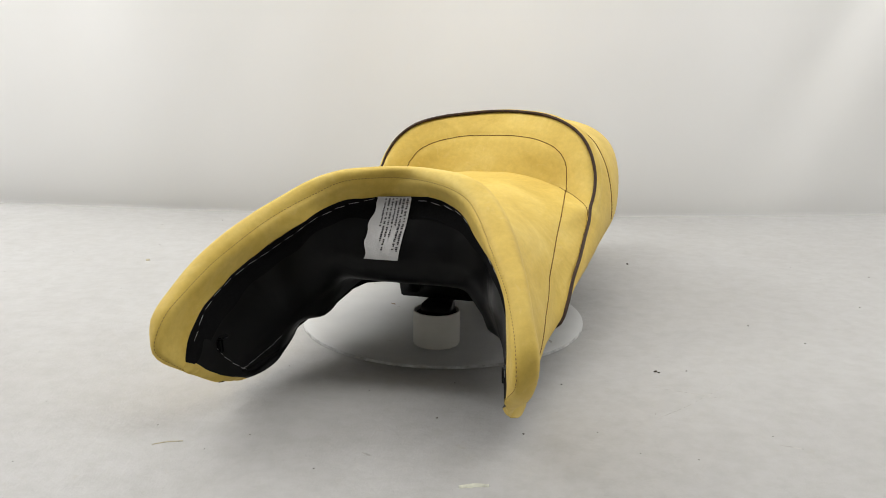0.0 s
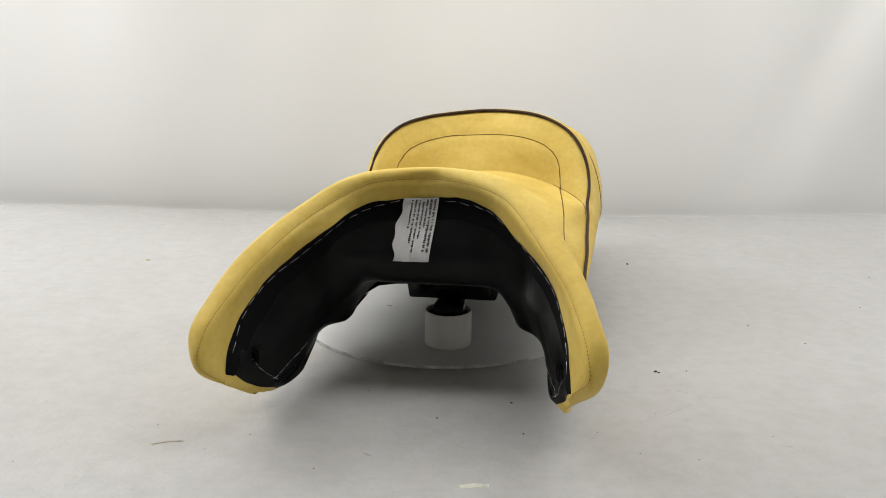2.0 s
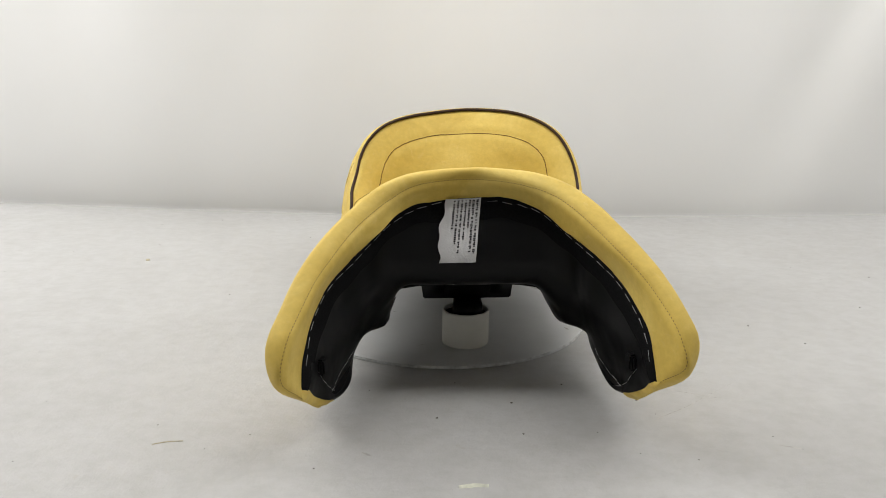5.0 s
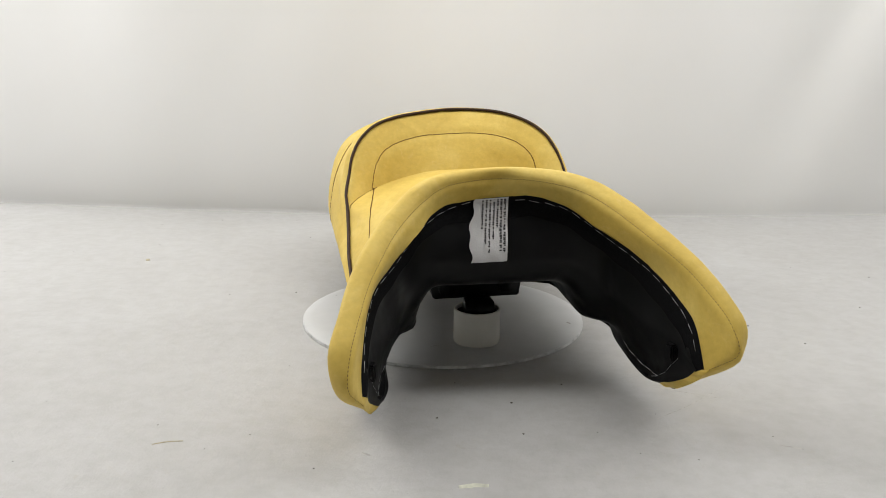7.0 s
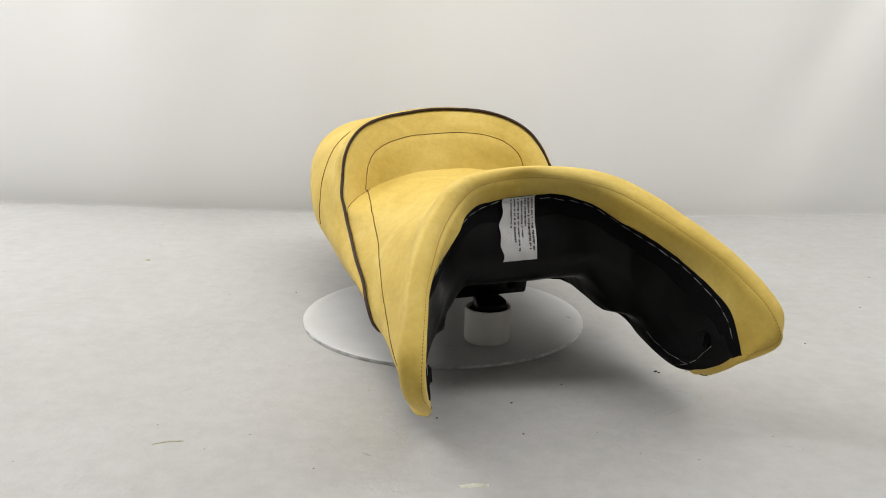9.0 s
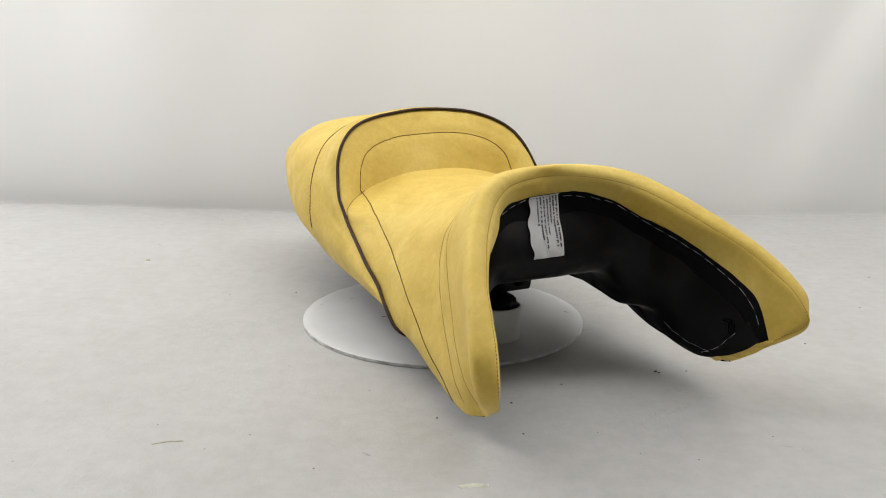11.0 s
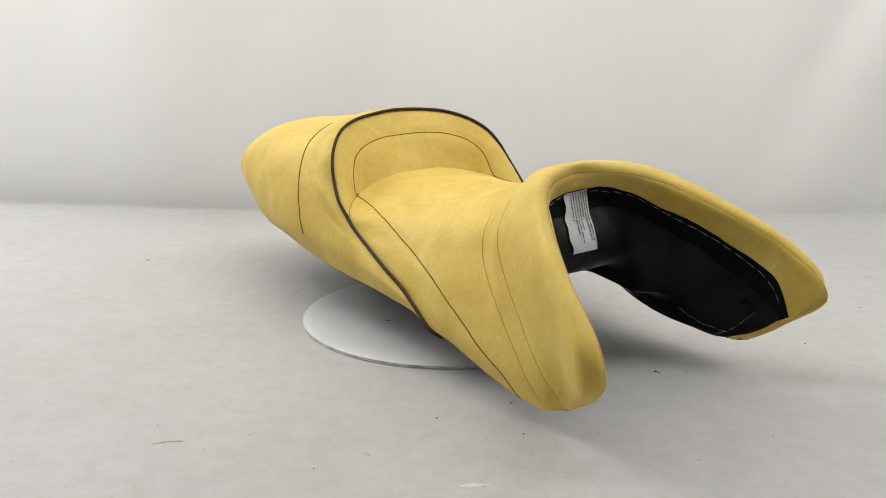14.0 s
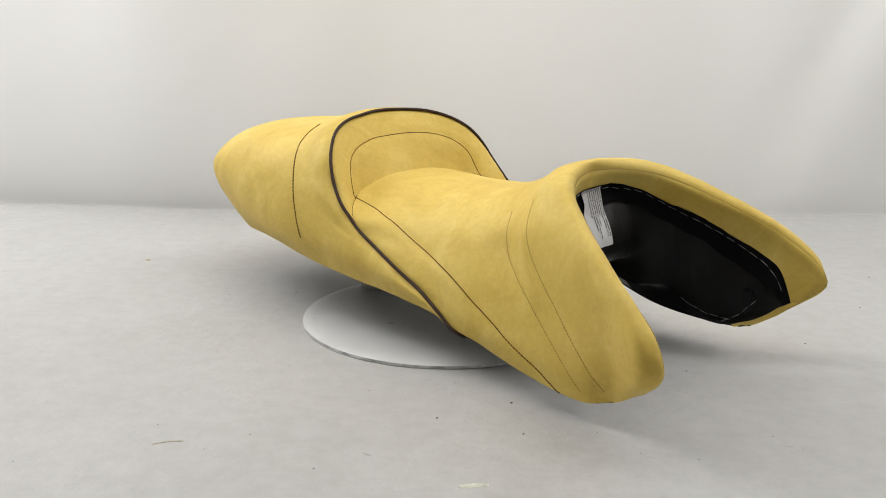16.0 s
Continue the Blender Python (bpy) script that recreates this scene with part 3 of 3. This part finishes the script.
wall_low = arch([(-.0004, -.2486, .1219), (.0461, -.2472, .1209), (.0745, -.2445, .1154), (.0924, -.2517, .0988), (.108, -.2598, .0843), (.1265, -.276, .0695), (.1372, -.3025, .0498), (.1513, -.3382, .039), (.1608, -.3715, .0363)],
    [(-.0004, -.2486, .1219), (-.0468, -.2474, .1214), (-.076, -.2438, .1177), (-.0934, -.2511, .1009), (-.1085, -.2586, .0855), (-.1237, -.2761, .0677), (-.1386, -.2975, .0473), (-.1497, -.3327, .0341), (-.1601, -.3652, .0297)])
wall_lip = arch([(-.0006, -.2039, .107), (.0455, -.2033, .1066), (.0762, -.1983, .1044), (.0913, -.2308, .0868), (.1056, -.2514, .0736), (.1263, -.2574, .0647), (.134, -.2853, .0434), (.147, -.3276, .0308), (.157, -.3578, .0316)],
    [(-.0006, -.2039, .107), (-.0463, -.2033, .1073), (-.078, -.1967, .1064), (-.0922, -.2288, .0881), (-.1048, -.2489, .0736), (-.122, -.2587, .0628), (-.1343, -.2794, .0407), (-.1438, -.3209, .0254), (-.1556, -.3496, .0241)])
wall_edge = arch([(-.0007, -.1461, .09), (.0498, -.146, .0895), (.0801, -.1449, .0899), (.0843, -.1566, .0881), (.0925, -.2082, .078), (.0969, -.2294, .0725), (.1022, -.2371, .0697), (.1105, -.239, .0688), (.1258, -.2372, .0657), (.1295, -.2387, .0604), (.1321, -.2511, .0478), (.1345, -.2759, .0394), (.1384, -.3046, .0317), (.1448, -.3301, .0272), (.1535, -.3453, .0273)],
    [(-.0007, -.1461, .09), (-.0517, -.1459, .0903), (-.0827, -.1447, .0913), (-.087, -.1564, .0896), (-.0933, -.2082, .0783), (-.096, -.2297, .0712), (-.101, -.2378, .0673), (-.1098, -.2399, .0657), (-.1257, -.2383, .0628), (-.1299, -.2396, .0573), (-.1327, -.2508, .0437), (-.1333, -.2739, .0335), (-.1349, -.3008, .0253), (-.1424, -.3237, .0212), (-.1516, -.3359, .0193)])


def tuck_tip(a, inward, up):
    """Draws the end of an arm's wall in behind the leather of its tip."""
    w = (np.clip((np.abs(np.arange(len(a)) - HALF) - 43) / 13, 0, 1) ** 1.5)[:, None]
    return a + w * np.stack([-inward * np.sign(a[:, 0]), 0 * a[:, 0], up + 0 * a[:, 0]], 1)


wall_staple, wall_mid, wall_low = tuck_tip(wall_staple, 0.002, 0.002), tuck_tip(wall_mid, 0.005, 0.004), tuck_tip(wall_low, 0.011, 0.006)
wall_lip, wall_edge = tuck_tip(wall_lip, 0.009, 0.005), tuck_tip(wall_edge, 0.005, 0.003)
base_rows = surface_noise(loft([nose_inner + (0, 0.002, 0), wall_staple, wall_mid, wall_low, wall_lip, wall_edge], 10), 0.0009)
base_nose = skin("base_nose", base_rows, PLASTIC, seat, "glossy black moulded plastic base")
base_tree = tree_of(base_nose)
cloth_rows = loft([nose_inner + (0, -0.0008, 0), wall_staple + (0, -0.0012, -0.001), 0.72 * wall_staple + 0.28 * wall_mid + (0, -0.0012, 0)], 6)
rag = np.array([0.0012 * math.sin(41 * k / HALF) + 0.0016 * math.sin(17 * k / HALF + 1) for k in range(2 * HALF + 1)])
cloth_rows[-1, :, 2] += rag
cloth_rows[0, :, 2] += 0.8 * rag
edge_cloth = skin("edge_cloth", surface_noise(cloth_rows, 0.0006), FELT, seat, "frayed black cloth edge stapled to the base")

# the cover folds under each tip and meets the cloth
for side in (1, -1):
    k = -1 if side > 0 else 0
    out = spline([a[k] for a in (nose_inner, nose_seam, nose_crest, nose_back, seam_front, seam_second)], 40)
    ins = spline([a[k] for a in (nose_inner, wall_staple, wall_mid, wall_low, wall_lip, wall_edge)], 40)
    rows = np.array([out + (ins - out) * w + (0, 0, -0.0012 * math.sin(math.pi * w)) for w in np.linspace(0, 1, 12)])
    fade = np.sin(np.linspace(0, math.pi, 12))[:, None, None]
    rows += 0.0009 * fade * (np.sin(np.arange(40) * 0.75) + 0.6 * np.sin(np.arange(40) * 1.9 + 1))[None, :, None] * np.array((0.3 * side, 0.2, 1))
    skin("tip_fold", rows, LEATHER, seat, "wrinkled leather folded under the tip")

# undersides: arms, then the pan behind them
for side in (1, -1):
    k = -1 if side > 0 else 0
    hem = np.vstack([rider_rows[2 * STEP:, k], rim_path[[k]]]) * (side, 1, 1)
    hem = spline(hem[::6], 24)
    edge = spline(wall_edge[HALF + 20:][::-1], 24)
    rows = np.array([hem + (edge - hem) * w + (-0.001 * (1 - w), 0, 0.0004 - 0.0008 * (1 - w) + 0.006 * math.sin(math.pi * w)) for w in np.linspace(0, 1, 8)])
    skin("base_arm", rows * (side, 1, 1), FELT, seat, "black cloth wrapped round the side arm")
    arm_staples = spline(0.55 * hem[6:] + 0.45 * edge[6:] + (0, 0, 0.006), 60)
hem = np.vstack([rider_rows[5 * STEP:, -1], pillion_rows[3:, -1]])
hem = hem[hem[:, 1] > -0.2][::3]
pan = [[(p[0] * w * 0.95, max(p[1], -0.147) if abs(w) < 0.6 else p[1], p[2] + 0.006 + (0.088 - min(p[2], 0.085)) * (1 - w**4) * 0.9) for w in np.linspace(-1, 1, 15)] for p in hem]
skin("base_pan", np.array(pan), PLASTIC, seat, "black plastic underside pan")


bm = bmesh.new()
box(bm, (-0.062, -0.098, 0.0555), (0.062, -0.04, 0.094), 0.92)
box(bm, (-0.08, -0.094, 0.072), (-0.058, -0.045, 0.094), 0.8)
box(bm, (0.058, -0.094, 0.072), (0.08, -0.045, 0.094), 0.8)
box(bm, (-0.05, -0.104, 0.064), (-0.03, -0.096, 0.09))
box(bm, (0.03, -0.104, 0.064), (0.05, -0.096, 0.09))
part("mount_bracket", bm, PLASTIC, seat, "black plastic mounting bracket")
bm = bmesh.new()
box(bm, (-0.0175, -0.128, 0.036), (0.0175, -0.096, 0.06), 1.12, 0.003)
box(bm, (-0.012, -0.124, 0.03), (0.019, -0.1, 0.058), 0.8, 0.003)
part("mount_foot", bm, PLASTIC, seat, "black rubber foot standing in the tube")

# moulded clip on each arm
for side in (1, -1):
    q, nrm, _, _ = base_tree.find_nearest(Vector((side * 0.145, -0.366, 0.072)))
    if nrm.y > 0:
        nrm = -nrm
    bm = bmesh.new()
    box(bm, (-0.007, -0.008, -0.003), (0.005, 0.008, 0.0055), 1.15, 0.0018)
    box(bm, (-0.0085, -0.006, -0.003), (0.0075, 0.006, 0.0025), 1.1, 0.001)
    ob = part("arm_clip", bm, PLASTIC, seat, "small black moulded clip", False)
    ob.matrix_local = Matrix.Translation(q) @ nrm.to_track_quat("Z", "Y").to_matrix().to_4x4()

# staples along the cloth edge
cloth_tree = tree_of(edge_cloth, base_nose, *[o for o in seat.children if o.name.startswith('base_arm')])
staple_mesh = None
line = spline((0.6 * wall_staple + 0.4 * nose_inner)[HALF + 2:-2], 200)
tip_line = spline(base_rows[16:44, -7], 60)
arm_line = spline((0.5 * wall_low + 0.5 * wall_lip)[HALF + 36:-4], 80)
for src, count in ((line, 17), (tip_line, 4), (arm_line, 5), (arm_staples, 5)):
    for side in (1, -1):
        for i in range(count):
            k = int((i + 0.5) / count * (len(src) - 8)) + 3
            jit = random.uniform(-1, 1)
            c, d = src[k] * (side, 1, 1), (src[k + 3] - src[k - 3]) * (side, 1, 1)
            q, nrm, _, _ = cloth_tree.find_nearest(Vector(c) + Vector((0, -0.003, 0.0006 * jit)))
            if nrm.y > 0:
                nrm = -nrm
            x = Vector(d).normalized()
            x = (x - nrm * x.dot(nrm)).normalized()
            if staple_mesh is None:
                bm = bmesh.new()
                box(bm, (-0.0056, -0.00022, -0.0002), (0.0056, 0.00022, 0.0003), 1.0, 0.00015)
                ob = part("staple", bm, STEEL, seat, "thin bright steel staple")
                staple_mesh = ob.data
            else:
                ob = new("staple", staple_mesh)
                ob.parent = seat
            y = nrm.cross(x)
            m = Matrix((x, y, nrm)).transposed().to_4x4()
            ob.matrix_local = Matrix.Translation(q + nrm * 0.0006) @ m @ Matrix.Rotation(0.12 * jit, 4, "Z")

# paper label glued to the nose wall
NU, NV = 15, 25
corner = [np.array(v) for v in ((-.030, -.234, .2125), (.0105, -.232, .214), (.003, -.257, .147), (-.039, -.261, .1465))]


def label_point(u, v, lift=0.0012):
    """u across the label, v down it."""
    p = (corner[0] * (1 - u) + corner[1] * u) * (1 - v) + (corner[3] * (1 - u) + corner[2] * u) * v
    hit, _, _, _ = base_tree.ray_cast(Vector(p + (0, -0.06, 0)), Vector((0, 1, 0)))
    y = hit.y if hit else p[1]
    y = min(y, p[1] + 0.004)
    return np.array((p[0], y - lift - 0.0007 * noise.noise((p[0] * 90, p[2] * 60, 1)) - 0.0007 - 0.002 * u * (1 - u), p[2]))


rows = np.array([[label_point(u + (1 - u) * (0.05 * math.sin(7 * v + 1) - 0.03 * math.sin(19 * v)), v) for u in np.linspace(0, 1, NU)] for v in np.linspace(0, 1, NV)])
label_sheet = skin("label", rows, PAPER, seat, "creased white paper label")
verts, faces = [], []
for col in range(7):
    u0, wide = 0.94 - col * 0.105, 0.062 if col < 2 else 0.05
    v, stop = 0.03, (0.86, 0.82, 0.5, 0.66, 0.84, 0.7, 0.5)[col]
    while v < stop:
        ln = random.uniform(0.012, 0.03)
        n0 = len(verts)
        cut = random.choice((0.0, 0.0, 0.3))
        verts += [label_point(u, w, 0.0017) for u, w in ((u0 - wide * (1 - cut), v), (u0, v), (u0, v + ln), (u0 - wide * (1 - cut), v + ln))]
        faces.append((n0, n0 + 1, n0 + 2, n0 + 3))
        v += ln + random.choice((0.006, 0.007, 0.008, 0.03))
mesh_ob("print", verts, faces, INK, label_sheet, "rows of small dark print")


bm = bmesh.new()
box(bm, (-0.025, -0.0175, 0.0003), (0.025, 0.0175, 0.088), 1.0, 0.0008)
part("block_body", bm, CARD, block)


# ---- bits and marks on the floor ----
def on_floor(name, pts, width, height, mat, label, category):
    """A thin flat sliver lying along a short path."""
    p = spline([(x, y, 0) for x, y in pts], 9)
    verts, faces = [], []
    for i, c in enumerate(p):
        d = p[min(8, i + 1)] - p[max(0, i - 1)]
        d /= max(1e-9, np.linalg.norm(d))
        w = width * (0.35 + 0.65 * math.sin(math.pi * (i + 0.6) / 9.2)) * random.uniform(0.8, 1.2)
        side = np.array((-d[1], d[0], 0)) * w / 2
        z = floor_point(c[0], c[1])[2]
        verts += [(*(c - side)[:2], z - 0.0002), (*c[:2], z + height), (*(c + side)[:2], z - 0.0002)]
    for i in range(8):
        a = i * 3
        faces += [(a, a + 1, a + 4, a + 3), (a + 1, a + 2, a + 5, a + 4)]
    return tagged(mesh_ob(name, verts, faces, mat), label, category)


on_floor("straw", [(-0.2804, -0.3957), (-0.2675, -0.3897), (-0.2527, -0.3878)], 0.0014, 0.0010, STRAW, "thin dry straw sliver on the white floor", "straw")
on_floor("paper_scrap", [(0.0159, -0.4680), (0.0297, -0.4641), (0.0426, -0.4650)], 0.0075, 0.0022, PALE, "small pale paper scrap on the white floor", "scrap")
on_floor("leaf_bit", [(-0.5340, 0.2969), (-0.5281, 0.2999)], 0.006, 0.003, STRAW, "small dry leaf crumb on the white floor", "crumb")
on_floor("scratch", [(0.2408, -0.2401), (0.2725, -0.2530), (0.2972, -0.2639), (0.3151, -0.2699)], 0.0018, 0.0003, SCRATCH, "fine grey scratch in the white floor", "scratch")
on_floor("scratch", [(0.2259, -0.3253), (0.2675, -0.2926), (0.2972, -0.2639), (0.3418, -0.2233)], 0.0014, 0.0003, SCRATCH, "fine grey scratch in the white floor", "scratch")
on_floor("smear", [(0.3319, -0.3788), (0.3448, -0.3838), (0.3547, -0.3878)], 0.0035, 0.0006, SCRATCH, "grey rubbed smear on the white floor", "smear")
on_floor("smear", [(-0.0753, -0.4076), (-0.0654, -0.4145)], 0.004, 0.0006, SCRATCH, "grey rubbed smear on the white floor", "smear")


def crumb(x, y, r, mat=CRUMB):
    bm = bmesh.new()
    bmesh.ops.create_icosphere(bm, subdivisions=1, radius=r)
    for v in bm.verts:
        v.co *= random.uniform(0.6, 1.3)
        v.co.z *= 0.55
    ob = part("crumb", bm, mat)
    ob.location = (x, y, floor_point(x, y)[2] + r * 0.35)
    ob.rotation_euler = (0, 0, random.uniform(0, 6))
    return tagged(ob, "tiny dark crumb on the white floor", "crumb", "crumbs on the floor")


crumb(0.2576, -0.1946, 0.0026)
crumb(0.2606, -0.1975, 0.0018)
crumb(0.3329, 0.3147, 0.0024)
for i in range(70):
    x, y = random.uniform(-0.75, 0.8), random.uniform(-0.45, 0.66)
    if math.hypot(x, y) > 0.23:
        crumb(x, y, random.choice((0.0006, 0.0007, 0.0009, 0.0013)))


def motions():
    """The turntable turns slowly and evenly; the tube and the seat ride on it."""
    turns = [(0, -17.84), (1, -14.08), (2, -10.35), (3, -6.6), (4, -2.83), (5, 0.98), (6, 4.83), (7, 8.74), (8, 12.69), (9, 16.7), (10, 20.73), (11, 24.79), (12, 28.84), (13, 32.87), (14, 36.85), (15, 40.73), (16, 44.49)]
    spin = [(t, pose(0, 0, 0, 0, 0, a)) for t, a in turns]
    walk(turntable, [(t, pose(0.0, 0.003, 0.0015) @ m) for t, m in spin])
    walk(support, [(t, m @ pose(0.0275, -0.112, 0.0015)) for t, m in spin])
    walk(block, [(t, m @ pose(0.022, 0.168, 0.0015, 0, 0, -27)) for t, m in spin])
    walk(seat, [(t, m @ pose(0.0305, 0, 0, 0, -1.2, 0)) for t, m in spin])


motions()
